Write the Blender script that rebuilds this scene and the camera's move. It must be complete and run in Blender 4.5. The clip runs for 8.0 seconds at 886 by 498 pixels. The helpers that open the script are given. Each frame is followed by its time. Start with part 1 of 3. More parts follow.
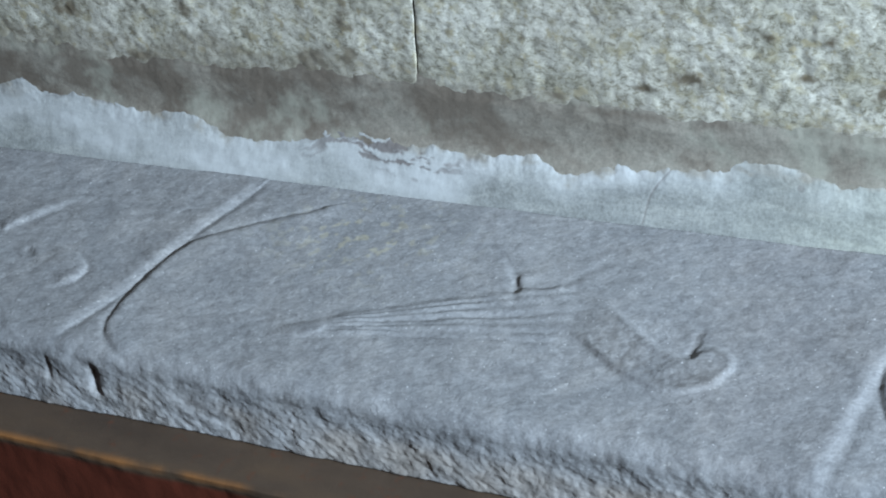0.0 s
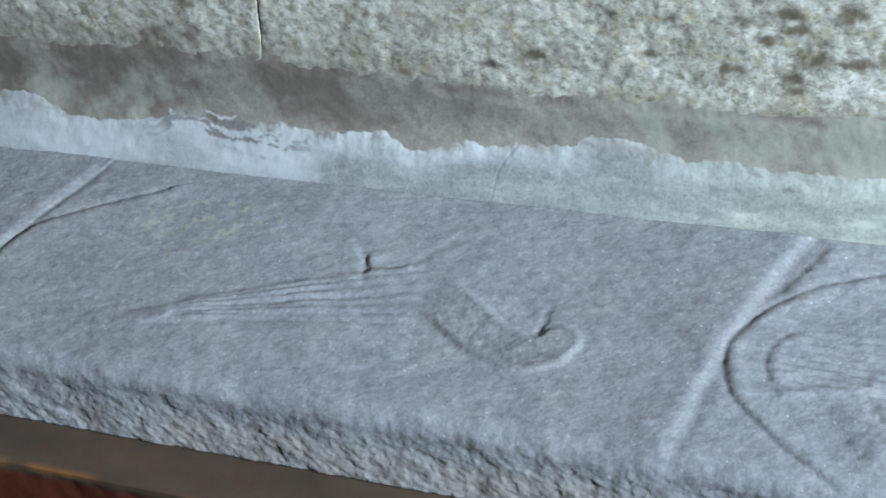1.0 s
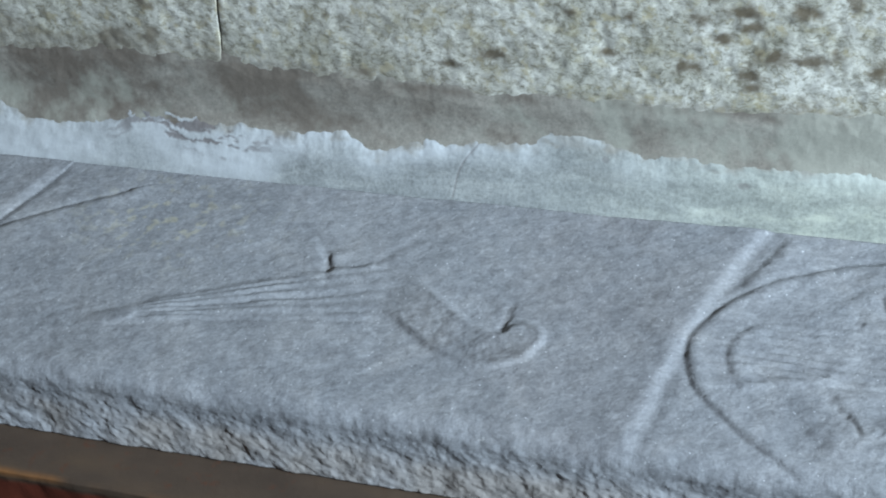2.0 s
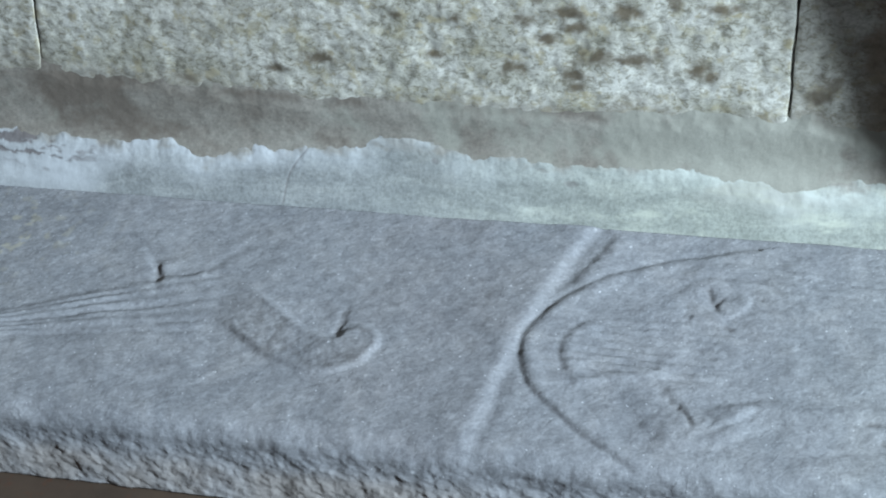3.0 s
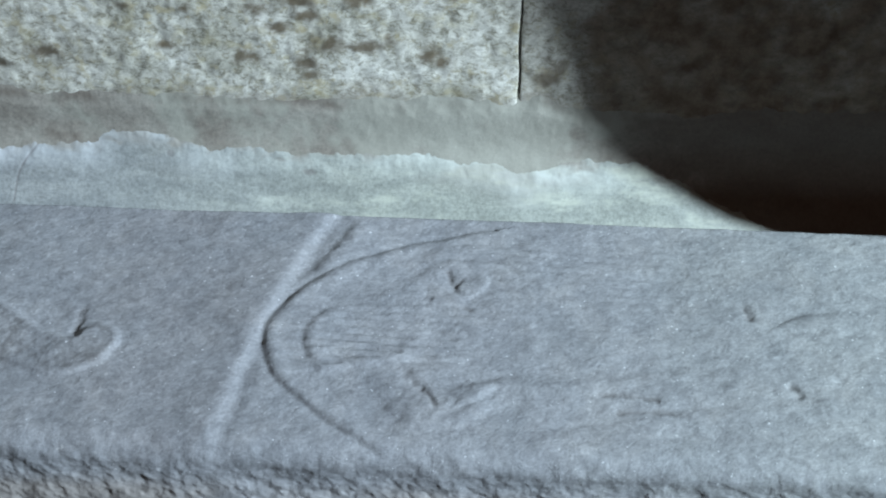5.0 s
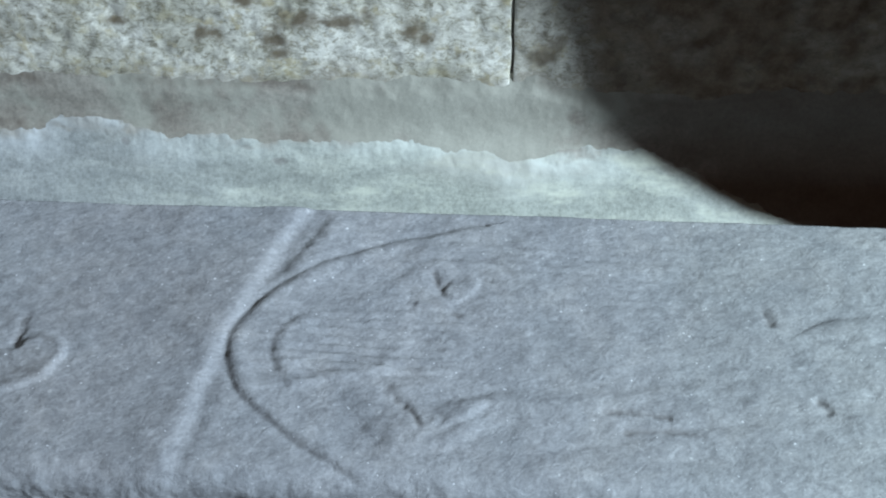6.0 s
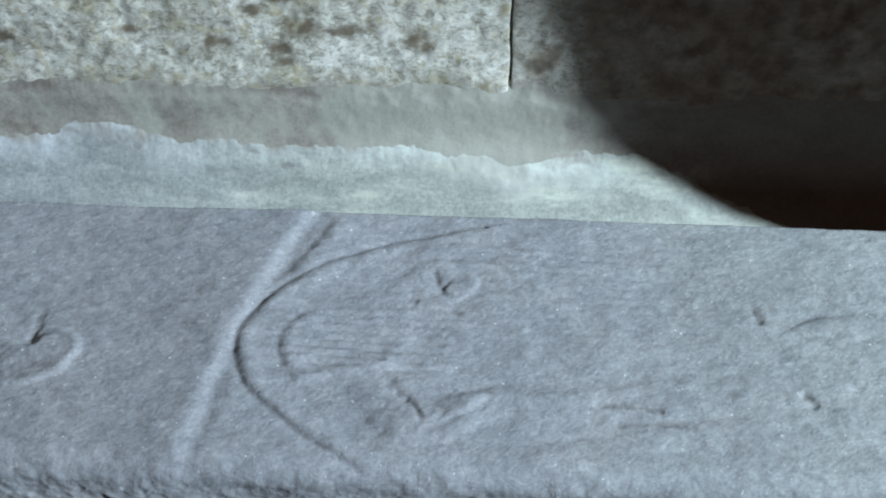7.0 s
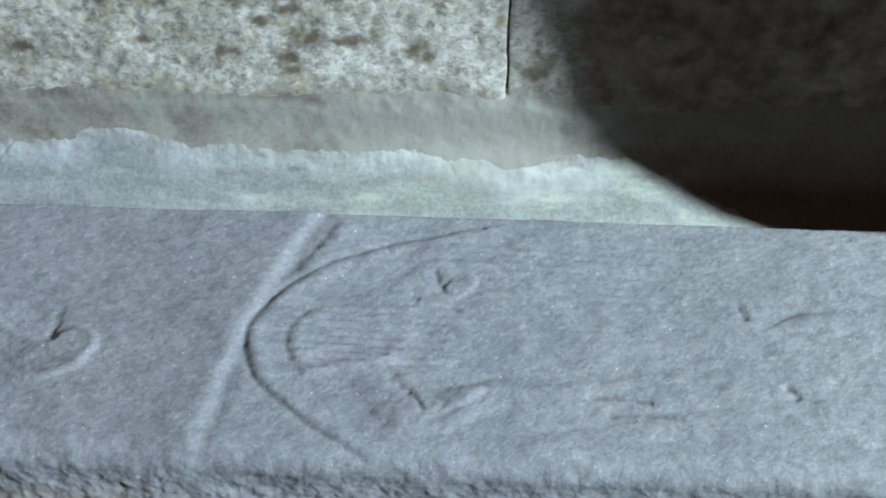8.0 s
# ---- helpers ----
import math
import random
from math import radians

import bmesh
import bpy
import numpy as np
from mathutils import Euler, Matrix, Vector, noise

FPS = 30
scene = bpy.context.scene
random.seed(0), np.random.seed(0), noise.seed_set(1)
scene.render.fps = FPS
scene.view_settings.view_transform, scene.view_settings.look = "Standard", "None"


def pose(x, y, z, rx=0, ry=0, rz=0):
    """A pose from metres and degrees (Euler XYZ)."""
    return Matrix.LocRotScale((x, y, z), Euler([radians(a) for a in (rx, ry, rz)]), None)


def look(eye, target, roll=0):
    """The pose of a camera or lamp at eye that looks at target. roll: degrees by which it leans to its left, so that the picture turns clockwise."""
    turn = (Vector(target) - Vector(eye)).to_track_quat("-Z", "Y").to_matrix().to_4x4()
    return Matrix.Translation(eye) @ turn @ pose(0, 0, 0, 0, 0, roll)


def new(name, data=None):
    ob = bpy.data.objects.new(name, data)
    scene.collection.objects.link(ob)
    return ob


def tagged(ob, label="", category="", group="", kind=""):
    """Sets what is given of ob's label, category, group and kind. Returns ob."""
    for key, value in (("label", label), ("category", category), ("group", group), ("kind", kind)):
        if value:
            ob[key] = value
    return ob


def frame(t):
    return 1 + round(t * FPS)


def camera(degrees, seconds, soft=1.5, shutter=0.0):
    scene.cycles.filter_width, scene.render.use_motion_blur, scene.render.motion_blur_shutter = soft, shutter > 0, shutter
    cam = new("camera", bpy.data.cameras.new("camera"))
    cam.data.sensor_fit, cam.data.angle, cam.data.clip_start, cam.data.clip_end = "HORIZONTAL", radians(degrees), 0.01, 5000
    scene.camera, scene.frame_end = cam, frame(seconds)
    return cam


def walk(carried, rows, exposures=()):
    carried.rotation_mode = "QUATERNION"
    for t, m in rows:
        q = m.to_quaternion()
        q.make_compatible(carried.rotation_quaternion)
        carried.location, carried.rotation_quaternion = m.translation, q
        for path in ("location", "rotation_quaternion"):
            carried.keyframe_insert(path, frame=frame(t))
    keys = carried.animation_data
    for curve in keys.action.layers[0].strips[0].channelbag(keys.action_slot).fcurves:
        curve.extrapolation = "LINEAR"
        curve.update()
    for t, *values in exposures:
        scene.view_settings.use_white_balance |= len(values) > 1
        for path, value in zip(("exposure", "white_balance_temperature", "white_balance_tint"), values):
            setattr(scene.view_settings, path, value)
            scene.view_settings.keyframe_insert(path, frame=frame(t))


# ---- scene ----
LAMP_AT, LAMP_WATTS = (5.80, -1.58, 2.51), 4000
PIER_X = 1.78
cam = camera(32.0, 8.0, soft=2.0)
PATH = [
    (0.0, pose(0.9162, -1.5039, 1.2714, 49.816, 10.747, 23.288)),
    (0.1, pose(0.9175, -1.5030, 1.2720, 49.70, 10.70, 23.15)),
    (0.2, pose(0.9331, -1.4717, 1.2887, 47.885, 9.711, 20.762)),
    (0.5, pose(0.9387, -1.4700, 1.2748, 47.894, 9.316, 20.123)),
    (1.0, pose(0.9377, -1.4594, 1.2777, 47.380, 8.630, 18.979)),
    (1.2, pose(0.9416, -1.4535, 1.2771, 47.277, 8.691, 18.905)),
    (2.3, pose(0.9241, -1.4813, 1.2921, 46.922, 7.060, 15.696)),
    (2.5, pose(0.9234, -1.4785, 1.2913, 46.768, 6.413, 14.521)),
    (3.0, pose(0.9303, -1.4728, 1.2849, 46.639, 4.886, 11.504)),
    (3.5, pose(0.9410, -1.4722, 1.2817, 46.552, 3.430, 8.864)),
    (4.0, pose(0.9373, -1.4716, 1.2879, 46.271, 2.115, 6.642)),
    (4.5, pose(0.9410, -1.4773, 1.2827, 46.381, 1.107, 4.720)),
    (5.0, pose(0.9479, -1.4723, 1.2867, 45.792, 0.300, 3.325)),
    (5.1, pose(0.9480, -1.4640, 1.2800, 45.780, 0.240, 3.300)),
    (5.2, pose(0.9434, -1.2893, 1.1645, 44.284, 0.372, 2.819)),
    (6.3, pose(0.9427, -1.3402, 1.1797, 45.192, 0.175, 2.858)),
    (6.5, pose(0.9428, -1.3503, 1.1855, 45.299, 0.154, 2.858)),
    (7.0, pose(0.9432, -1.3767, 1.2042, 45.488, 0.120, 2.847)),
    (7.5, pose(0.9439, -1.4048, 1.2288, 45.565, 0.115, 2.822)),
    (8.0, pose(0.9450, -1.4346, 1.2594, 45.530, 0.138, 2.783)),
]
walk(cam, PATH, exposures=[(0.0, 0.18), (1.0, 0.10), (2.5, 0.03), (4.5, -0.06), (8.0, -0.08)])

# ---- light: one flood lamp off to the east, low along the wall, what bounces off the plain room, and an added fill ----
lamp_data = bpy.data.lights.new("flood_lamp", "SPOT")
lamp_data.energy, lamp_data.spot_size, lamp_data.spot_blend = LAMP_WATTS, radians(36), 0.4
lamp_data.shadow_soft_size, lamp_data.color = 0.064, (0.825, 0.99, 1.12)
lamp_ob = new("flood_lamp", lamp_data)
lamp_ob.matrix_world = look(LAMP_AT, (0.6, -0.2, 0.0))

# warm fill added through the open top to lift and redden the shadow
world = bpy.data.worlds.new("warm_fill")
world.use_nodes = True
world.node_tree.nodes["Background"].inputs["Color"].default_value = (1.0, 0.65, 0.51, 1)
world.node_tree.nodes["Background"].inputs["Strength"].default_value = 0.145
scene.world = world


# ---- small tools ----
def lattice(ix, iy, seed):
    n = (ix.astype(np.int64) * 374761393 + iy.astype(np.int64) * 668265263 + seed * 2147483647) & 0xFFFFFFFF
    n = ((n ^ (n >> 13)) * 1274126177) & 0xFFFFFFFF
    return ((n ^ (n >> 16)) & 0xFFFF) / 65535.0


def value_noise(x, y, seed=0):
    """Smooth noise from -1 to 1 with cells one unit wide."""
    x, y = np.asarray(x, float), np.asarray(y, float)
    ix, iy = np.floor(x), np.floor(y)
    fx, fy = x - ix, y - iy
    fx, fy = fx * fx * (3 - 2 * fx), fy * fy * (3 - 2 * fy)
    a, b = lattice(ix, iy, seed), lattice(ix + 1, iy, seed)
    c, d = lattice(ix, iy + 1, seed), lattice(ix + 1, iy + 1, seed)
    return 2 * ((a * (1 - fx) + b * fx) * (1 - fy) + (c * (1 - fx) + d * fx) * fy) - 1


def fbm(x, y, size, octaves=4, seed=0, gain=0.5):
    total, weight, amp = 0, 0, 1.0
    for k in range(octaves):
        turn = 0.6 * k + 0.3
        u, v = (x * math.cos(turn) - y * math.sin(turn)) / size, (x * math.sin(turn) + y * math.cos(turn)) / size
        total = total + amp * value_noise(u + 17.3 * k, v - 9.1 * k, seed + k)
        weight += amp
        amp, size = amp * gain, size / 2
    return total / weight


def smooth01(v, lo, hi):
    q = np.clip((v - lo) / (hi - lo), 0, 1)
    return q * q * (3 - 2 * q)


def spline(points, steps=8):
    """A smooth curve through a few points (Catmull-Rom)."""
    p = [np.array(q, float) for q in points]
    p = [2 * p[0] - p[1]] + p + [2 * p[-1] - p[-2]]
    out = []
    for k in range(1, len(p) - 2):
        for s in range(steps):
            t = s / steps
            out.append(0.5 * (2 * p[k] + (p[k + 1] - p[k - 1]) * t + (2 * p[k - 1] - 5 * p[k] + 4 * p[k + 1] - p[k + 2]) * t * t
                              + (3 * p[k] - p[k - 1] - 3 * p[k + 1] + p[k + 2]) * t ** 3))
    out.append(p[-2])
    return np.array(out)


def curve_distance(x, y, points):
    """Distance to a curve, the side (plus: left of its direction) and how far along it (0 to 1), at the places x, y."""
    line = spline(points)
    best, side, along = np.full(x.shape, 9.0), np.zeros(x.shape), np.zeros(x.shape)
    n = len(line) - 1
    for k in range(n):
        (ax, ay), (bx, by) = line[k], line[k + 1]
        dx, dy = bx - ax, by - ay
        q = np.clip(((x - ax) * dx + (y - ay) * dy) / (dx * dx + dy * dy + 1e-12), 0, 1)
        d = np.hypot(x - ax - q * dx, y - ay - q * dy)
        near = d < best
        best = np.where(near, d, best)
        side = np.where(near, np.sign(dx * (y - ay) - dy * (x - ax)), side)
        along = np.where(near, (k + q) / n, along)
    return best, side * best, along


def sheet_mesh(name, co, flip=False, closed=False, attributes=None):
    """A mesh from a grid of places co[i, j] = (x, y, z)."""
    ni, nj = co.shape[:2]
    idx = np.arange(ni * nj).reshape(ni, nj)
    quads = np.stack([idx[:-1, :-1], idx[1:, :-1], idx[1:, 1:], idx[:-1, 1:]], -1).reshape(-1, 4)
    if flip:
        quads = quads[:, ::-1]
    me = bpy.data.meshes.new(name)
    me.vertices.add(ni * nj)
    me.vertices.foreach_set("co", co.reshape(-1).astype(np.float32))
    me.loops.add(quads.size)
    me.loops.foreach_set("vertex_index", quads.reshape(-1).astype(np.int32))
    me.polygons.add(len(quads))
    me.polygons.foreach_set("loop_start", np.arange(0, quads.size, 4, dtype=np.int32))
    me.update(calc_edges=True)
    me.validate()
    me.polygons.foreach_set("use_smooth", np.ones(len(me.polygons), dtype=bool))
    for key, values in (attributes or {}).items():
        layer = me.attributes.new(key, "FLOAT", "POINT")
        layer.data.foreach_set("value", values.reshape(-1).astype(np.float32))
    return me


def box_bm(lo, hi, bevel=0.0, segments=2):
    bm = bmesh.new()
    bmesh.ops.create_cube(bm, size=1.0)
    for v in bm.verts:
        v.co = Vector([lo[k] + (v.co[k] + 0.5) * (hi[k] - lo[k]) for k in range(3)])
    if bevel:
        bmesh.ops.bevel(bm, geom=bm.edges[:], offset=bevel, segments=segments, affect="EDGES", profile=0.6)
    return bm


def part(name, bm, material, parent=None, label=""):
    me = bpy.data.meshes.new(name)
    bm.to_mesh(me)
    bm.free()
    me.materials.append(material)
    ob = new(name, me)
    ob.parent = parent
    return tagged(ob, label)


# ---- materials ----
def nodes_of(name):
    mat = bpy.data.materials.new(name)
    mat.use_nodes = True
    tree = mat.node_tree
    return mat, tree, tree.nodes["Principled BSDF"]


def add_noise(tree, scale, detail=4.0, rough=0.6, stretch=None, distort=0.0):
    node = tree.nodes.new("ShaderNodeTexNoise")
    node.inputs["Scale"].default_value = scale
    node.inputs["Detail"].default_value = detail
    node.inputs["Roughness"].default_value = rough
    node.inputs["Distortion"].default_value = distort
    coord = tree.nodes.new("ShaderNodeTexCoord")
    mapping = tree.nodes.new("ShaderNodeMapping")
    source = coord.outputs["Object"]
    if stretch:
        mapping.inputs["Scale"].default_value = stretch[:3]
        if len(stretch) > 3:
            turned = tree.nodes.new("ShaderNodeMapping")
            turned.inputs["Rotation"].default_value = (0, 0, radians(-stretch[3]))
            tree.links.new(source, turned.inputs["Vector"])
            source = turned.outputs["Vector"]
    tree.links.new(source, mapping.inputs["Vector"])
    tree.links.new(mapping.outputs["Vector"], node.inputs["Vector"])
    return node.outputs["Fac"]


def ramp(tree, value, stops):
    node = tree.nodes.new("ShaderNodeValToRGB")
    while len(node.color_ramp.elements) < len(stops):
        node.color_ramp.elements.new(0.5)
    for el, (at, colour) in zip(node.color_ramp.elements, stops):
        el.position = at
        el.color = (*colour, 1) if len(colour) == 3 else colour
    tree.links.new(value, node.inputs["Fac"])
    return node.outputs["Color"]


def blend(tree, fac, a, b, kind="MIX"):
    node = tree.nodes.new("ShaderNodeMix")
    node.data_type, node.blend_type = "RGBA", kind
    for key, value in (("Factor", fac), ("A", a), ("B", b)):
        socket = [s for s in node.inputs if s.name == key and (s.type == "VALUE" if key == "Factor" else s.type == "RGBA")][0]
        if isinstance(value, (int, float)):
            socket.default_value = value
        elif isinstance(value, tuple):
            socket.default_value = (*value, 1)
        else:
            tree.links.new(value, socket)
    return [s for s in node.outputs if s.type == "RGBA"][0]


def attribute(tree, name):
    node = tree.nodes.new("ShaderNodeAttribute")
    node.attribute_name = name
    return node.outputs["Fac"]


def relief(tree, bsdf, layers):
    """Stacked bump: (height socket, strength, metres)."""
    last = None
    for height, strength, deep in layers:
        node = tree.nodes.new("ShaderNodeBump")
        node.inputs["Strength"].default_value, node.inputs["Distance"].default_value = strength, deep
        tree.links.new(height, node.inputs["Height"])
        if last:
            tree.links.new(last, node.inputs["Normal"])
        last = node.outputs["Normal"]
    tree.links.new(last, bsdf.inputs["Normal"])


def carved_stone():
    mat, tree, bsdf = nodes_of("carved_grey_granite")
    cloud = ramp(tree, add_noise(tree, 11, 6, 0.68, distort=0.8), [(0.25, (0.170, 0.184, 0.204)), (0.5, (0.207, 0.219, 0.238)), (0.75, (0.244, 0.252, 0.266))])
    grain = ramp(tree, add_noise(tree, 260, 3, 0.7), [(0.32, (0.87, 0.87, 0.875)), (0.5, (1, 1, 1)), (0.68, (1.14, 1.14, 1.14))])
    speck = ramp(tree, add_noise(tree, 120, 2, 0.5), [(0.0, (1, 1, 1)), (0.69, (1, 1, 1)), (0.75, (1.45, 1.45, 1.42))])
    col = blend(tree, 1.0, cloud, grain, "MULTIPLY")
    col = blend(tree, 1.0, col, speck, "MULTIPLY")
    stroke = ramp(tree, add_noise(tree, 85, 4, 0.66, (0.55, 1.0, 1.0, 30), 2.2), [(0.33, (0.83, 0.83, 0.84)), (0.5, (1, 1, 1)), (0.67, (1.18, 1.18, 1.18))])
    col = blend(tree, 1.0, col, stroke, "MULTIPLY")
    patch = ramp(tree, add_noise(tree, 40, 5, 0.65, (0.45, 1, 1), 1.2), [(0.32, (0.88, 0.88, 0.885)), (0.5, (1, 1, 1)), (0.68, (1.12, 1.12, 1.12))])
    col = blend(tree, 1.0, col, patch, "MULTIPLY")
    sparkle = ramp(tree, add_noise(tree, 230, 1, 0.5), [(0.0, (1, 1, 1)), (0.755, (1, 1, 1)), (0.785, (2.3, 2.3, 2.3))])
    col = blend(tree, 1.0, col, sparkle, "MULTIPLY")
    col = blend(tree, attribute(tree, "dun"), col, blend(tree, 1.0, col, (0.88, 0.86, 0.855), "MULTIPLY"))
    col = blend(tree, attribute(tree, "green"), col, blend(tree, 1.0, col, (1.0, 1.03, 0.965), "MULTIPLY"))
    col = blend(tree, attribute(tree, "lichen"), col, (0.36, 0.345, 0.25))
    col = blend(tree, attribute(tree, "dark_tone"), col, (0.055, 0.047, 0.041))
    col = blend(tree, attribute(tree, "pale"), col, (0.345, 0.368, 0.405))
    col = blend(tree, attribute(tree, "earthy"), col, blend(tree, 1.0, col, (0.95, 0.86, 0.77), "MULTIPLY"))
    tree.links.new(col, bsdf.inputs["Base Color"])
    bsdf.inputs["Roughness"].default_value = 0.82
    bsdf.inputs["Specular IOR Level"].default_value = 0.35
    relief(tree, bsdf, [(add_noise(tree, 70, 5, 0.62, (0.6, 1, 1, 30), 2.0), 0.34, 0.0026), (add_noise(tree, 330, 3, 0.7), 0.35, 0.0008)])
    return mat


def lichened_stone():
    mat, tree, bsdf = nodes_of("pale_weathered_wall_stone")
    mottle = add_noise(tree, 80, 6, 0.78, (0.85, 1, 1), 0.6)
    base = ramp(tree, mottle, [(0.28, (0.24, 0.235, 0.20)), (0.42, (0.44, 0.44, 0.395)), (0.53, (0.65, 0.66, 0.615)), (0.74, (0.80, 0.81, 0.77))])
    wide = ramp(tree, add_noise(tree, 11, 4, 0.6), [(0.35, (0.62, 0.61, 0.56)), (0.6, (1, 1, 1))])
    col = blend(tree, 1.0, base, wide, "MULTIPLY")
    fleck = ramp(tree, add_noise(tree, 150, 3, 0.6, (0.75, 1, 1), 0.8), [(0.36, (0.60, 0.58, 0.53)), (0.46, (0.96, 0.96, 0.95)), (0.58, (1.0, 1.0, 1.0)), (0.66, (1.16, 1.16, 1.15))])
    col = blend(tree, 1.0, col, fleck, "MULTIPLY")
    ochre = ramp(tree, add_noise(tree, 42, 4, 0.65), [(0.57, (0, 0, 0)), (0.66, (0.75, 0.75, 0.75))])
    col = blend(tree, ochre, col, (0.41, 0.37, 0.25))
    col = blend(tree, attribute(tree, "yellow"), col, (0.44, 0.40, 0.25))
    col = blend(tree, attribute(tree, "stain"), col, (0.125, 0.100, 0.066))
    col = blend(tree, attribute(tree, "damp"), col, blend(tree, 0.35, (0.222, 0.202, 0.170), col))
    # brown that stands in for shade on the east stone
    shade_brown = ramp(tree, add_noise(tree, 38, 6, 0.7), [(0.3, (0.085, 0.058, 0.040)), (0.5, (0.165, 0.125, 0.090)), (0.7, (0.260, 0.212, 0.162))])
    col = blend(tree, attribute(tree, "brown"), col, shade_brown)
    tree.links.new(col, bsdf.inputs["Base Color"])
    bsdf.inputs["Roughness"].default_value = 0.9
    bsdf.inputs["Specular IOR Level"].default_value = 0.25
    relief(tree, bsdf, [(mottle, 0.22, 0.0018), (add_noise(tree, 320, 3), 0.3, 0.0006)])
    return mat


def old_render():
    mat, tree, bsdf = nodes_of("grey_brown_damp_render")
    cloud = ramp(tree, add_noise(tree, 16, 5, 0.65, (0.6, 1, 1)), [(0.3, (0.185, 0.168, 0.147)), (0.5, (0.246, 0.234, 0.210)), (0.72, (0.318, 0.312, 0.284))])
    grain = ramp(tree, add_noise(tree, 210, 4, 0.7), [(0.3, (0.78, 0.78, 0.77)), (0.5, (1, 1, 1)), (0.7, (1.2, 1.2, 1.18))])
    col = blend(tree, 1.0, cloud, grain, "MULTIPLY")
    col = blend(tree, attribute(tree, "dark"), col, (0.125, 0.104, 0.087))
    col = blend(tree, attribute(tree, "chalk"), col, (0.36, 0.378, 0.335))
    tree.links.new(col, bsdf.inputs["Base Color"])
    bsdf.inputs["Roughness"].default_value = 0.92
    bsdf.inputs["Specular IOR Level"].default_value = 0.2
    relief(tree, bsdf, [(add_noise(tree, 60, 5, 0.7), 0.25, 0.002), (add_noise(tree, 260, 3), 0.3, 0.0006)])
    return mat


def lime_mortar():
    mat, tree, bsdf = nodes_of("white_lime_mortar")
    cloud = ramp(tree, add_noise(tree, 34, 7, 0.7, (0.35, 1, 1), 0.8), [(0.3, (0.190, 0.207, 0.216)), (0.5, (0.240, 0.260, 0.268)), (0.7, (0.320, 0.342, 0.345))])
    grain = ramp(tree, add_noise(tree, 230, 3, 0.7), [(0.3, (0.75, 0.75, 0.74)), (0.5, (1, 1, 1)), (0.7, (1.2, 1.2, 1.2))])
    col = blend(tree, 1.0, cloud, grain, "MULTIPLY")
    col = blend(tree, attribute(tree, "chalk"), col, (0.50, 0.54, 0.58))
    col = blend(tree, attribute(tree, "streak"), col, (0.45, 0.48, 0.46))
    col = blend(tree, attribute(tree, "east"), col, blend(tree, 1.0, col, (1.12, 1.14, 1.02), "MULTIPLY"))
    col = blend(tree, attribute(tree, "thin"), col, (0.25, 0.24, 0.215))
    col = blend(tree, attribute(tree, "dark"), col, (0.125, 0.108, 0.108))
    tree.links.new(col, bsdf.inputs["Base Color"])
    bsdf.inputs["Roughness"].default_value = 0.9
    bsdf.inputs["Specular IOR Level"].default_value = 0.25
    relief(tree, bsdf, [(add_noise(tree, 70, 5, 0.65), 0.22, 0.0015), (add_noise(tree, 300, 3), 0.3, 0.0006)])
    return mat


def rusty_steel():
    mat, tree, bsdf = nodes_of("rusted_brown_steel")
    cloud = ramp(tree, add_noise(tree, 9, 6, 0.65, (0.4, 1, 1)), [(0.3, (0.044, 0.031, 0.023)), (0.5, (0.066, 0.046, 0.033)), (0.66, (0.084, 0.056, 0.036))])
    rust = ramp(tree, add_noise(tree, 45, 5, 0.7), [(0.58, (0, 0, 0)), (0.72, (0.6, 0.6, 0.6))])
    col = blend(tree, rust, cloud, (0.10, 0.032, 0.014))
    col = blend(tree, attribute(tree, "worn"), col, (0.22, 0.10, 0.035))
    col = blend(tree, attribute(tree, "side"), col, (0.125, 0.026, 0.013))
    tree.links.new(col, bsdf.inputs["Base Color"])
    bsdf.inputs["Roughness"].default_value = 0.62
    bsdf.inputs["Metallic"].default_value = 0.15
    relief(tree, bsdf, [(add_noise(tree, 120, 5, 0.7), 0.4, 0.001)])
    return mat


def plain(name, colour, spread=0.12, scale=6):
    mat, tree, bsdf = nodes_of(name)
    lo, hi = tuple(c * (1 - spread) for c in colour), tuple(c * (1 + spread) for c in colour)
    col = ramp(tree, add_noise(tree, scale, 6, 0.65), [(0.3, lo), (0.7, hi)])
    tree.links.new(col, bsdf.inputs["Base Color"])
    bsdf.inputs["Roughness"].default_value = 0.9
    relief(tree, bsdf, [(add_noise(tree, 60, 5), 0.3, 0.003)])
    return mat


GRANITE, WALLSTONE, RENDER, LIME, RUST = carved_stone(), lichened_stone(), old_render(), lime_mortar(), rusty_steel()
MORTAR = plain("dark_joint_mortar", (0.07, 0.065, 0.055))
# near-black room colours keep bounced light in the wall's shadow low
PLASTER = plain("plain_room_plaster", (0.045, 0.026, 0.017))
FLOORING = plain("worn_stone_floor", (0.034, 0.022, 0.016))

# ---- the unseen plain room, added to close the place; very dark, so little bounces ----
FLOOR_Z = -0.55


def closing(name, lo, hi, material, label, category):
    ob = part(name, box_bm(lo, hi), material)
    return tagged(ob, label, category, kind="structure")


closing("floor", (-3.0, -4.2, FLOOR_Z - 0.1), (6.4, 0.3, FLOOR_Z), FLOORING, "unseen plain dark floor added to the room", "floor")
closing("wall_south", (-3.0, -4.3, FLOOR_Z), (6.4, -4.2, 3.6), PLASTER, "unseen plain dark wall added behind", "wall")
closing("wall_west", (-3.1, -4.3, FLOOR_Z), (-3.0, 0.3, 3.6), PLASTER, "unseen plain dark end wall added to the room", "wall")
closing("wall_east", (6.4, -4.3, FLOOR_Z), (6.5, 0.3, 3.6), PLASTER, "unseen plain dark end wall added to the room", "wall")

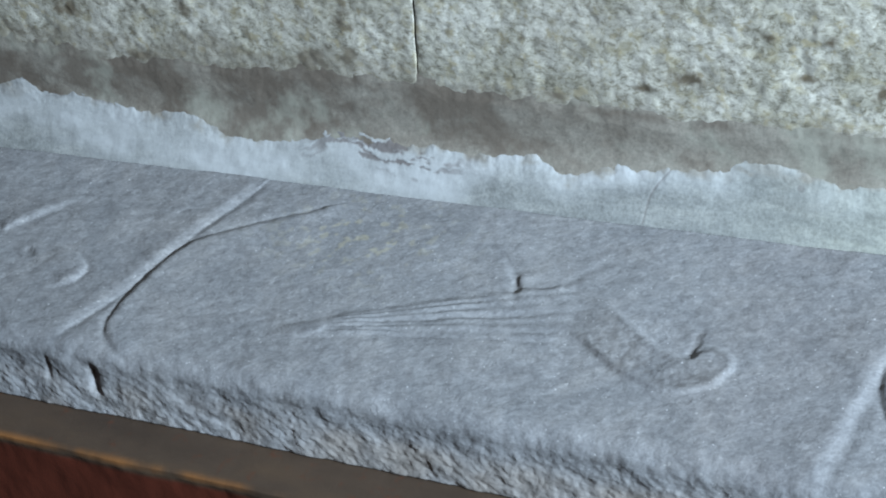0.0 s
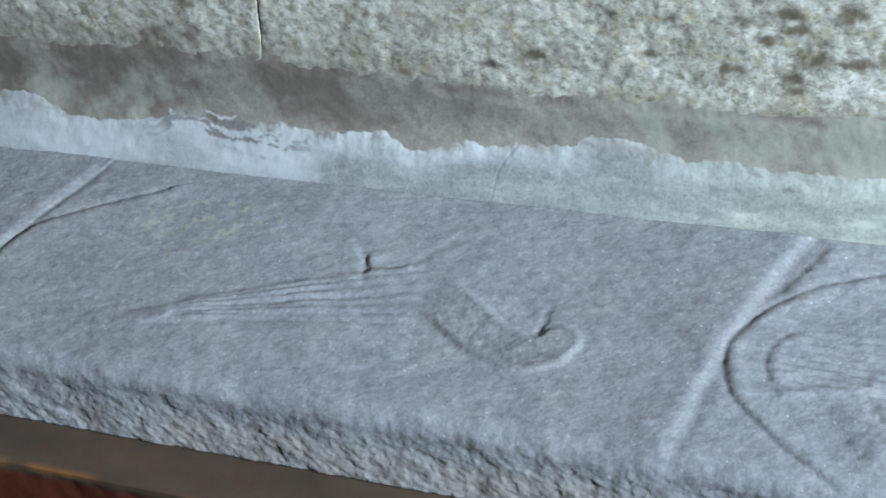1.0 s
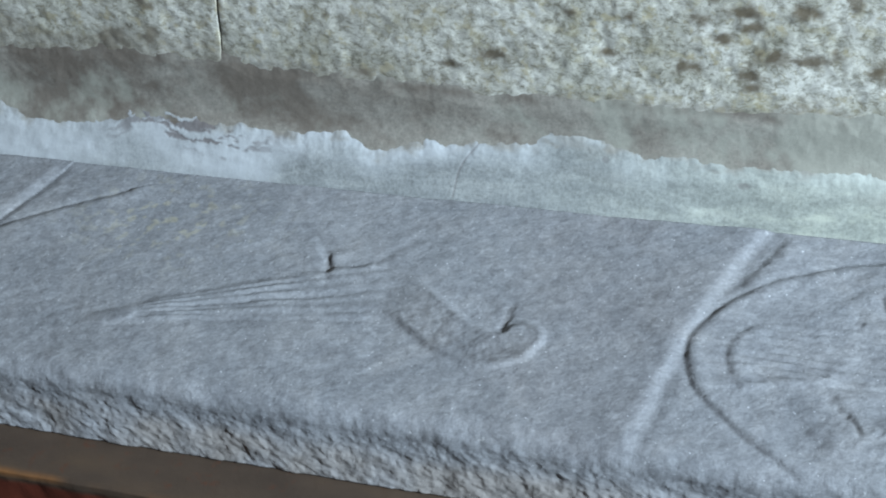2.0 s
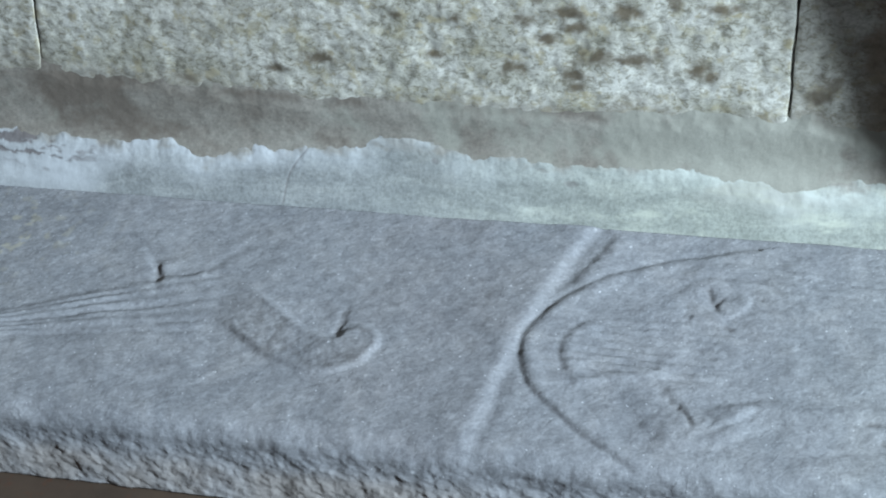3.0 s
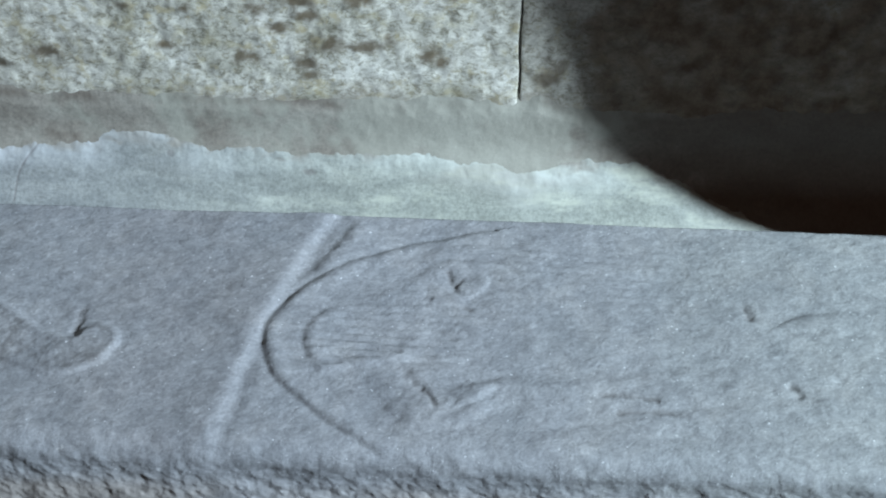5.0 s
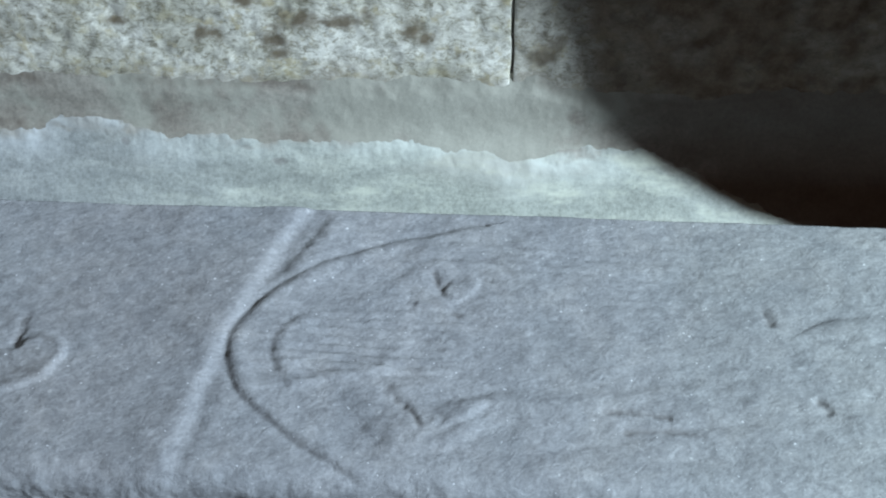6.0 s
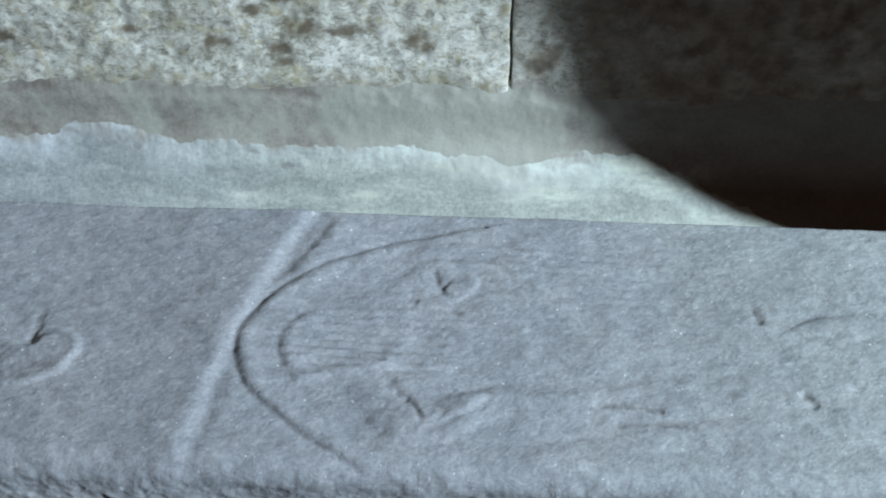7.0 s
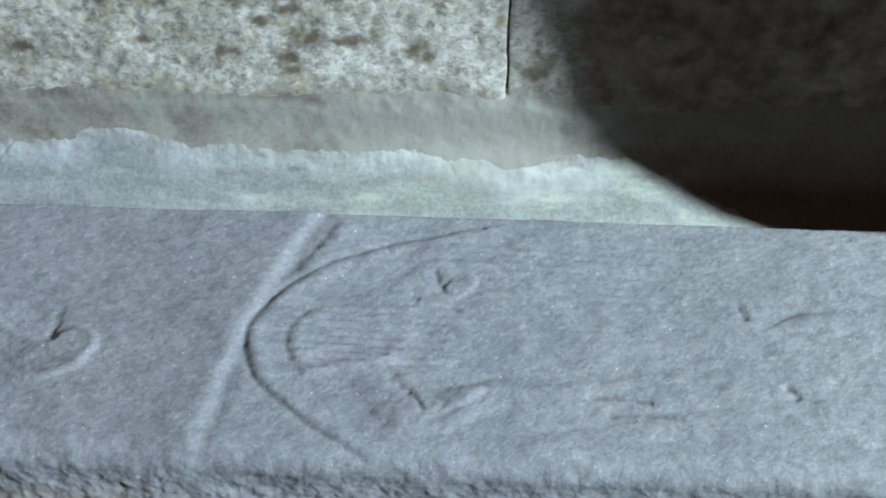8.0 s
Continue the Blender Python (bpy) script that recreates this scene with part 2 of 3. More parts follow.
# ---- the stone wall: a mortar core, dressed blocks, a render band and a lime fillet at its foot ----
wall = closing("wall_north", (-3.0, 0.02, FLOOR_Z), (6.4, 0.3, 3.6), MORTAR, "old wall of pale lichened stone blocks with dark joints", "wall")

JOINTS = (-1.02, -0.002, 0.948, 1.95)
BLOBS = ((0.718, 0.184, 0.034, 0.013), (0.765, 0.183, 0.030, 0.010), (0.839, 0.174, 0.020, 0.014), (0.854, 0.166, 0.016, 0.009), (0.693, 0.158, 0.022, 0.012),
         (0.695, 0.140, 0.013, 0.010), (0.618, 0.164, 0.019, 0.012), (0.376, 0.163, 0.022, 0.013), (0.641, 0.235, 0.020, 0.012), (0.659, 0.208, 0.018, 0.010),
         (0.690, 0.248, 0.024, 0.016), (0.697, 0.228, 0.016, 0.012), (0.758, 0.252, 0.018, 0.011), (0.865, 0.262, 0.022, 0.010), (0.980, 0.146, 0.025, 0.015),
         (0.316, 0.145, 0.016, 0.008), (0.523, 0.177, 0.014, 0.007), (0.483, 0.233, 0.014, 0.007), (0.554, 0.232, 0.012, 0.008), (0.196, 0.120, 0.016, 0.009),
         (-0.557, 0.200, 0.030, 0.018), (-0.460, 0.127, 0.030, 0.010))
FOOT = ((-1.1, 0.130), (-0.719, 0.141), (-0.561, 0.134), (-0.464, 0.119), (-0.388, 0.131), (-0.276, 0.123), (-0.199, 0.131), (-0.089, 0.134),
        (-0.011, 0.134), (0.045, 0.122), (0.151, 0.117), (0.244, 0.110), (0.43, 0.102), (0.57, 0.106), (0.668, 0.106), (0.807, 0.104),
        (0.911, 0.111), (0.972, 0.114), (1.028, 0.095), (1.151, 0.088), (1.216, 0.103), (1.326, 0.113), (2.0, 0.105))


def foot_line(x, seed=3):
    return np.interp(x, [p[0] for p in FOOT], [p[1] for p in FOOT]) + 0.007 * fbm(x, x * 0, 0.035, 4, seed)


def foot_profile(z):
    """How far the wall's foot stands out at a height: upright above, sloping out more and more below."""
    heights, out = (-0.15, -0.10, -0.05, -0.02, 0.0, 0.03, 0.05, 0.12, 0.3), (-0.187, -0.132, -0.077, -0.052, -0.037, -0.017, -0.0095, -0.004, -0.004)
    return sum(np.interp(z + step, heights, out) for step in np.linspace(-0.016, 0.016, 9)) / 9


def wall_block(x0, x1, lean0, lean1, top, seed, step=0.003):
    """One dressed block with a rough, pitted face and eroded edges; its foot follows the ragged line of the render."""
    gap = 0.0017
    xs = np.linspace(x0 + gap, x1 - gap, max(20, int((x1 - x0) / step)))
    xs = np.concatenate([[xs[0], xs[0] + 0.0004], xs[1:-1], [xs[-1] - 0.0004, xs[-1]]])
    rows = int((top - 0.06) / step)
    q = np.linspace(0, 1, rows)
    foot = foot_line(xs)
    z = 0.06 + (top - 0.06) * q[None, :] + 0 * foot[:, None]
    x = np.repeat(xs[:, None], rows, 1)
    along = (x - x0) / (x1 - x0)
    x = x + (z - 0.14) * (lean0 * (1 - along) + lean1 * along)
    x = x + 0.0012 * fbm(x, z, 0.03, 3, seed + 30) * (np.minimum(along, 1 - along) < 0.03)
    rough = 0.0016 * fbm(x, z, 0.05, 4, seed) + 0.0010 * fbm(x, z, 0.012, 3, seed + 9)
    pits = smooth01(fbm(x, z, 0.022, 3, seed + 5), 0.25, 0.6)
    y = -0.004 - rough + 0.0007 * pits
    edge = np.minimum(along, 1 - along) * (x1 - x0) - gap
    y = y + 0.0006 * np.exp(-np.clip(edge, 0, 1) / 0.002)
    stain = np.zeros_like(x)
    for bx, bz, rx, rz in BLOBS:
        wob = 0.55 * fbm(x, z, 0.016, 4, seed + 70) + 0.35 * fbm(x, z, 0.006, 3, seed + 71)
        stain = np.maximum(stain, 0.9 * smooth01(1.0 - np.hypot((x - bx) / rx, (z - bz) / rz) * 0.8 + 0.95 * wob, 0.0, 0.8))
    stain = np.maximum(stain, 0.7 * smooth01(fbm(x, z, 0.05, 5, seed + 80), 0.42, 0.58))
    height = z - foot[:, None]
    west = smooth01(-x, -0.15, 0.1)
    damp = 0.9 * smooth01(0.014 - height + 0.034 * fbm(x, z, 0.05, 5, seed + 90), -0.012, 0.026)
    # brown east of x 1.0 puts the shadow's darkness into the stone colour
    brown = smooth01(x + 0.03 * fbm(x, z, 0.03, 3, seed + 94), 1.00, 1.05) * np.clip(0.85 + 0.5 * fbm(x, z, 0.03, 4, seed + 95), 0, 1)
    damp = np.maximum(damp, 0.8 * west * smooth01(0.040 * (1 + 0.8 * fbm(x, z * 0, 0.11, 3, seed + 97)) - height + 0.02 * fbm(x, z, 0.03, 4, seed + 98), 0.0, 0.02))
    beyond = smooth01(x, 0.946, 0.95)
    # greyer stone around x 0.27 and further west
    greyed = np.maximum(0.55 * np.exp(-((x - 0.27) / 0.15) ** 2), 0.35 * smooth01(-x, -0.2, 0.2))
    damp = np.maximum(damp, greyed * np.clip(0.7 + 0.9 * fbm(x, z, 0.06, 4, seed + 103), 0, 1))
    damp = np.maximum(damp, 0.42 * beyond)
    yellow = 0.6 * smooth01(x, 0.25, 0.55) * (1 - beyond) * np.exp(-((height - 0.010) / 0.012) ** 2) * smooth01(fbm(x * 0.7, z, 0.012, 4, seed + 99, 0.7), 0.0, 0.45)
    yellow = np.maximum(yellow, 0.35 * smooth01(fbm(x, z, 0.016, 4, seed + 101), 0.28, 0.5))
    # returns: the foot and the ends turn back into the wall
    co = np.stack([x, y, z], -1)
    low = co[:, :1].copy()
    low[..., 1] = 0.03
    high = co[:, -1:].copy()
    high[..., 1] = 0.03
    co = np.concatenate([low, co, high], 1)
    left, right = co[:1].copy(), co[-1:].copy()
    left[..., 1], right[..., 1] = 0.03, 0.03
    co = np.concatenate([left, co, right], 0)
    pad = lambda a: np.pad(a, 1, mode="edge")
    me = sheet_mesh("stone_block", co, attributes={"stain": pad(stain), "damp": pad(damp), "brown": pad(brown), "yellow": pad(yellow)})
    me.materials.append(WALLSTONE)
    ob = new("stone_block", me)
    ob.parent = wall
    return ob


for k in range(3):
    wall_block(JOINTS[k], JOINTS[k + 1], (0, 0.17, 0, 0)[k], (0, 0.17, 0, 0)[k + 1], 0.395, 11 + 40 * k)

# mortar pointing set a little back between the dressed blocks
for joint, lean in ((JOINTS[1], 0.17), (JOINTS[2], 0.0)):
    zs, across = np.linspace(0.08, 0.395, 130), np.array([-1, -0.7, 0.0, 0.7, 1])
    Z, A = np.meshgrid(zs, across, indexing="ij")
    X = joint + 0.0026 * A + lean * (Z - 0.14) + 0.0008 * fbm(Z, Z * 0, 0.03, 3, 205)
    Y = np.where(np.abs(A) > 0.9, 0.02, -0.0012 + 0.0012 * fbm(Z, A * 0.01, 0.012, 3, 206))
    me = sheet_mesh("joint_mortar", np.stack([X, Y, Z], -1), flip=True)
    me.materials.append(MORTAR)
    new("joint_mortar", me).parent = wall

# upper courses and the outer blocks, out of the lamp's reach of detail
z = 0.40
for course, high in enumerate((0.42, 0.40, 0.44, 0.42, 0.40, 0.42, 0.40, 0.30)):
    x = -3.0 + 0.35 * (course % 2)
    while x < 6.2:
        wide = random.uniform(0.75, 1.15)
        upper = part("stone_block", box_bm((x, -0.004, z), (min(x + wide, 6.4) - 0.008, 0.05, z + high - 0.008), 0.006), WALLSTONE, wall)
        x += wide
    z += high
for x0, x1 in ((-3.0, -2.0), (-2.0, -1.02), (1.95, 2.9), (2.9, 3.9), (3.9, 5.0), (5.0, 6.4)):
    part("stone_block", box_bm((x0, -0.004, 0.10), (x1 - 0.008, 0.05, 0.392), 0.006), WALLSTONE, wall)

# render band below the blocks: thin, it laps over their feet along a ragged line
def band_face(x, z):
    over = np.clip(foot_line(x) - z + 0.006 * fbm(x, z, 0.02, 5, 296), -0.03, 0.02)
    return foot_profile(z) + 0.0012 - 0.13 * over - 0.0014 * fbm(x, z, 0.09, 3, 300) - 0.0005 * fbm(x, z, 0.015, 3, 310)


xs = np.linspace(-1.1, 2.0, 1500)
X, Z = np.meshgrid(xs, np.linspace(0.165, -0.095, 125), indexing="ij")
Y = band_face(X, Z)
dark = 0.75 * smooth01(fbm(X * 0.7, Z, 0.09, 6, 320, 0.65) + 0.5 * smooth01(-X, -0.7, 0.4) - 0.1, 0.10, 0.5)
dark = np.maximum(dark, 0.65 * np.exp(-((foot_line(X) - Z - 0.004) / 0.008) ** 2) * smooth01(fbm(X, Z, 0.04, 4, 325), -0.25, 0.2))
# east of the shadow's edge the band's colour carries the shade: darker, no chalk
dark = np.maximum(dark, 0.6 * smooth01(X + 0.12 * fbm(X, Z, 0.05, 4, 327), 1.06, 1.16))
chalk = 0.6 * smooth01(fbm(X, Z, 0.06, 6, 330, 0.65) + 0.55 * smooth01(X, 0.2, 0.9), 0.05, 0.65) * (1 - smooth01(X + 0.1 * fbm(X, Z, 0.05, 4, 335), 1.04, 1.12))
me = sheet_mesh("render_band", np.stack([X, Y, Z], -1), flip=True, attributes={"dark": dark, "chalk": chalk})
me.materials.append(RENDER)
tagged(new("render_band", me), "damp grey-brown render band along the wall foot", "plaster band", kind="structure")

# lime mortar fillet with a ragged upper edge, spread over the render
CREST = ((-1.1, 0.065), (-0.754, 0.062), (-0.703, 0.074), (-0.672, 0.053), (-0.610, 0.060), (-0.537, 0.049), (-0.487, 0.038), (-0.384, 0.041),
         (-0.334, 0.022), (-0.246, 0.026), (-0.157, 0.044), (-0.114, 0.045), (-0.071, 0.036), (-0.012, 0.033), (0.055, 0.032), (0.096, 0.028),
         (0.161, 0.034), (0.185, 0.021), (0.213, 0.017), (0.256, 0.032), (0.296, 0.031), (0.350, 0.036), (0.388, 0.039), (0.440, 0.052),
         (0.482, 0.056), (0.515, 0.050), (0.562, 0.039), (0.579, 0.037), (0.620, 0.041), (0.638, 0.038), (0.670, 0.032), (0.690, 0.037),
         (0.767, 0.038), (0.819, 0.038), (0.858, 0.042), (0.885, 0.036), (0.920, 0.034), (0.948, 0.022), (0.980, 0.029), (1.044, 0.037),
         # the east end drops along the shadow's edge, leaving dark render in the shade
         (1.069, 0.041), (1.110, 0.034), (1.160, 0.014), (1.210, -0.006), (1.290, -0.036), (1.420, -0.062), (2.0, -0.070))
xs = np.linspace(-1.1, 2.0, 2000)
X, Z = np.meshgrid(xs, np.linspace(0.095, -0.095, 150), indexing="ij")
crest = np.interp(X, [p[0] for p in CREST], [p[1] for p in CREST]) - 0.003 + 0.004 * fbm(X, Z * 0.4, 0.030, 4, 400) + 0.0030 * fbm(X, Z, 0.009, 3, 402, 0.7)
below = crest - Z + 0.004 * fbm(X, Z, 0.014, 3, 405)
cd, cs, ca = curve_distance(X, Z, ((0.356, 0.039), (0.325, 0.005), (0.315, -0.03)))
west_pits = np.exp(-((X + 0.05) / 0.10) ** 4) * smooth01(below, 0.0, 0.01) * smooth01(0.06 - below, 0.0, 0.03)
pit_noise = 1.2 * fbm(X * 0.33, Z, 0.009, 3, 440) + 0.4 * fbm(X * 0.5, Z, 0.03, 2, 445)
pits = smooth01(pit_noise + 0.30 * west_pits - 0.62, 0.45, 0.80) * smooth01(below, 0.002, 0.008)
# thin flaking layers along the upper edge, with small hollows below them
level = Z - crest + 0.003 * fbm(X, Z, 0.04, 3, 441)
flaky = np.exp(-((X + 0.070) / 0.125) ** 4) * smooth01(-level, 0.0005, 0.004) * smooth01(0.046 + level, 0.0, 0.020)
flaky = np.maximum(flaky, 0.8 * np.exp(-((X + 0.60) / 0.07) ** 4) * smooth01(-level, 0.001, 0.004) * smooth01(0.014 + level, 0.0, 0.008))
layers = fbm(X * 0.2, level, 0.0085, 4, 442, 0.6) - 0.22 * smooth01(-level, 0.008, 0.040)
pits = np.maximum(pits, flaky * smooth01(layers, -0.04, 0.18))
HOLLOWS = ((-0.033, 0.004, 0.010, 0.0030), (-0.018, -0.012, 0.007, 0.0032), (-0.051, -0.010, 0.006, 0.0026), (0.028, 0.008, 0.010, 0.0026),
           (0.062, 0.016, 0.009, 0.0040), (0.515, 0.027, 0.006, 0.004), (0.655, 0.022, 0.012, 0.0024), (0.69, 0.010, 0.010, 0.0030))
for cx, cz, rx, rz in HOLLOWS:
    span = np.hypot((X - cx) / rx, (Z - cz + 0.12 * (X - cx)) / rz) + 0.9 * fbm(X * 0.5, Z, 0.008, 3, 443)
    pits = np.maximum(pits, 0.5 * smooth01(1.15 - span, 0.0, 0.9))
chip = curve_distance(X, Z, ((0.858, 0.052), (0.876, 0.041), (0.894, 0.037)))[0]
pits = np.maximum(pits, 0.9 * np.exp(-(chip / 0.0016) ** 2))
lump = 0.0018 * fbm(X * 0.3, Z, 0.04, 4, 410) + 0.0005 * fbm(X * 0.35, Z, 0.010, 3, 420)
Y = band_face(X, Z) + 0.0006 - 0.13 * np.clip(below, -0.03, 0.022) - lump * smooth01(below, 0.0, 0.01)
Y = Y + 0.0005 * np.exp(-(cd / 0.0013) ** 2) + 0.0008 * pits
west = smooth01(-X, -0.12, -0.02)
thin = 0.95 * smooth01(0.003 - below + 0.022 * fbm(X * 0.6, Z, 0.016, 5, 447), -0.008, 0.012)
thin = np.maximum(thin, 0.5 * smooth01(fbm(X * 0.4, Z, 0.05, 5, 449), 0.22, 0.55) * smooth01(0.05 - below, 0.0, 0.04))
chalk = smooth01(0.019 + 0.058 * west + 0.020 * smooth01(X, 0.5, 1.1) - below + 0.034 * fbm(X * 0.3, Z, 0.05, 5, 430), -0.016, 0.030) * (0.75 - 0.22 * west + 0.35 * fbm(X * 0.4, Z, 0.02, 4, 435))
chalk = np.maximum(chalk, 0.5 * smooth01(fbm(X * 0.3, Z, 0.03, 6, 438, 0.65), 0.15, 0.7) * smooth01(X, 0.6, 0.9))
# chalk colour held back eastwards, where the pier's shadow falls
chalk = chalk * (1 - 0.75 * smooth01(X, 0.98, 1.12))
dark = np.maximum(0.8 * pits, 0.45 * np.exp(-(cd / 0.0012) ** 2))
streak = 0.7 * smooth01(fbm(X * 0.25, Z, 0.016, 6, 451, 0.7), 0.0, 0.6) * smooth01(X, 0.3, 0.9)
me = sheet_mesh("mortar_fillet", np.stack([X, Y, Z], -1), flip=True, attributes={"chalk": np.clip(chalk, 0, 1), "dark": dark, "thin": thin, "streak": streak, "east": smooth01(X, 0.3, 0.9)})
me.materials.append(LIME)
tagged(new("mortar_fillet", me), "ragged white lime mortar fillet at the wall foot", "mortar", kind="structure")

# an unseen pier added to the east, shaped so its arris keeps the lamp off the wall beside it
bm = bmesh.new()
rings = []
for z in np.linspace(FLOOR_Z, 3.6, 60):
    up = min(max(z - 0.26, -0.12), 1.6)
    face = -0.249 - (0.03 if up > 0 else 0.4) * up - 0.105 * up * max(up, 0)
    rings.append([bm.verts.new((x, y, z)) for x, y in ((PIER_X, 0.02), (PIER_X, face + 0.004), (PIER_X + 0.004, face), (PIER_X + 0.5, face), (PIER_X + 0.5, 0.02))])
for low, high in zip(rings, rings[1:]):
    for k in range(5):
        bm.faces.new((low[k], low[(k + 1) % 5], high[(k + 1) % 5], high[k]))
bm.faces.new(rings[-1])
bm.faces.new(rings[0][::-1])
bmesh.ops.recalc_face_normals(bm, faces=bm.faces[:])
tagged(part("shadow_pier", bm, PLASTER), "unseen plain pier added to cast the shadow on the wall", "pier", kind="structure")

# ---- the carved slab ----
BACK, FRONT, THICK, ROUND = -0.100, -0.470, 0.100, 0.028
xs = np.linspace(-0.95, 1.72, 1700)
top_n, arris_n, face_n = 220, 14, 56
top_y = np.linspace(BACK, FRONT + ROUND, top_n)
arc = np.linspace(0, math.pi / 2, arris_n + 1)[1:]
face_z = np.linspace(-ROUND, -THICK, face_n + 1)[1:]
prof = [(y, 0.0, 0.0, 1.0) for y in top_y]
prof += [(FRONT + ROUND - ROUND * math.sin(a), -ROUND + ROUND * math.cos(a), -math.sin(a), math.cos(a)) for a in arc]
prof += [(FRONT - 0.015 * (-ROUND - zz) / 0.072, zz, -0.98, 0.2) for zz in face_z]
prof = np.array(prof)
run = np.concatenate([[0], np.cumsum(np.hypot(np.diff(prof[:, 0]), np.diff(prof[:, 1])))])
X, J = np.meshgrid(xs, np.arange(len(prof)), indexing="ij")
PY, PZ, NY, NZ, S = prof[J, 0], prof[J, 1], prof[J, 2], prof[J, 3], run[J]
FLAT = BACK - S

# kind of cut: groove depth and half width, then a raised lip (height, side, reach), metres
CUTS = []
CUTS.append((((-0.232, -0.123), (-0.280, -0.243), (-0.323, -0.368), (-0.373, -0.475)), 0.0024, 0.010, 0.0020, -1, 0.03))
CUTS.append((((-0.115, -0.146), (-0.231, -0.216), (-0.289, -0.275), (-0.308, -0.371), (-0.294, -0.434), (-0.229, -0.472)), 0.0016, 0.007, 0.0024, 1, 0.03))
CUTS.append((((-0.578, -0.283), (-0.545, -0.243), (-0.485, -0.180)), 0.0008, 0.008, 0.0034, 1, 0.03, 0.005))
CUTS.append((((-0.472, -0.288), (-0.405, -0.315), (-0.401, -0.350), (-0.441, -0.375)), 0.0012, 0.008, 0.0038, -1, 0.03))
CUTS.append((((-0.090, -0.382), (0.066, -0.311), (0.209, -0.248), (0.283, -0.226)), 0.0008, 0.007, 0.0018, -1, 0.03, 0.005))
CUTS.append((((-0.069, -0.392), (0.052, -0.365), (0.183, -0.333), (0.313, -0.321)), 0.0012, 0.006, 0.0018, 1, 0.02, 0.005))
CUTS.append((((-0.001, -0.368), (0.117, -0.321), (0.293, -0.274)), 0.0016, 0.005, 0.0008, 1, 0.02))
CUTS.append((((0.172, -0.188), (0.196, -0.216), (0.210, -0.239)), 0.0010, 0.006, 0.0010, -1, 0.02, 0.004))
CUTS.append((((0.278, -0.222), (0.291, -0.194), (0.321, -0.163)), 0.0009, 0.007, 0.0010, 1, 0.02, 0.005))
CUTS.append((((0.211, -0.241), (0.249, -0.235), (0.277, -0.219)), 0.0012, 0.004, 0.0016, -1, 0.03))
CUTS.append((((0.741, -0.083), (0.690, -0.221), (0.664, -0.312), (0.648, -0.413), (0.630, -0.488)), 0.0018, 0.010, 0.0034, -1, 0.055, 0.0085))
CUTS.append((((0.924, -0.117), (0.831, -0.145), (0.753, -0.184), (0.693, -0.239), (0.670, -0.294), (0.681, -0.345), (0.712, -0.385), (0.760, -0.425), (0.809, -0.457), (0.862, -0.486)), 0.0013, 0.0060, 0.0024, 1, 0.022, 0.0030))
CUTS.append((((0.753, -0.249), (0.723, -0.273), (0.715, -0.304), (0.724, -0.330), (0.740, -0.348)), 0.0010, 0.006, 0.0022, 1, 0.03, 0.004))
CUTS.append((((0.742, -0.348), (0.794, -0.336), (0.853, -0.321)), -0.0018, 0.006, 0.0016, 1, 0.02, 0.004))
CUTS.append((((0.844, -0.234), (0.870, -0.239), (0.899, -0.233), (0.921, -0.206), (0.907, -0.179)), 0.0004, 0.006, 0.0016, 1, 0.02))
CUTS.append((((0.813, -0.402), (0.838, -0.412), (0.868, -0.402), (0.885, -0.381)), 0.0005, 0.006, 0.0015, 1, 0.030, 0.006))
CUTS.append((((0.827, -0.429), (0.875, -0.425), (0.917, -0.411), (0.949, -0.373)), 0.0008, 0.009, 0.0032, 1, 0.035, 0.006))
CUTS.append((((0.872, -0.378), (0.927, -0.354), (1.007, -0.349), (1.112, -0.334), (1.204, -0.336)), 0.0006, 0.009, 0.0019, -1, 0.035, 0.008))
CUTS.append((((0.960, -0.431), (1.049, -0.410), (1.170, -0.382), (1.260, -0.380)), 0.0008, 0.007, 0.0008, -1, 0.03))
CUTS.append((((1.231, -0.272), (1.282, -0.241), (1.353, -0.230)), 0.0010, 0.008, 0.0016, -1, 0.03))
CUTS.append((((0.760, -0.100), (0.730, -0.165), (0.704, -0.215)), 0.0010, 0.008, 0.0030, 1, 0.03, 0.006))
# the lobe at the figure's waist
CUTS.append((((0.214, -0.226), (0.240, -0.214), (0.276, -0.222)), -0.0019, 0.011, 0.0, 1, 0.03))
CUTS.append((((0.272, -0.232), (0.292, -0.214), (0.330, -0.190)), -0.0009, 0.009, 0.0, 1, 0.03))
# faint curls and arcs of the figure's hair and face
CUTS.append((((0.865, -0.414), (0.892, -0.401), (0.913, -0.388), (0.931, -0.374), (0.936, -0.358)), 0.0010, 0.005, 0.0018, 1, 0.016, 0.003))
CUTS.append((((0.860, -0.396), (0.880, -0.400), (0.890, -0.391), (0.884, -0.380)), 0.0010, 0.004, 0.0012, 1, 0.012, 0.003))
CUTS.append((((0.860, -0.379), (0.896, -0.364), (0.933, -0.354), (0.976, -0.334)), 0.0006, 0.006, 0.0008, -1, 0.02, 0.005))
CUTS.append((((0.822, -0.212), (0.853, -0.182), (0.886, -0.170), (0.926, -0.173), (0.954, -0.195), (0.958, -0.240)), 0.0008, 0.006, 0.0012, -1, 0.02, 0.004))
CUTS.append((((0.832, -0.164), (0.885, -0.146), (0.946, -0.147), (0.986, -0.174), (1.000, -0.225)), 0.0007, 0.006, 0.0010, -1, 0.02, 0.004))
CUTS.append((((0.853, -0.236), (0.876, -0.240), (0.902, -0.236)), -0.0012, 0.006, 0.0, 1, 0.02))
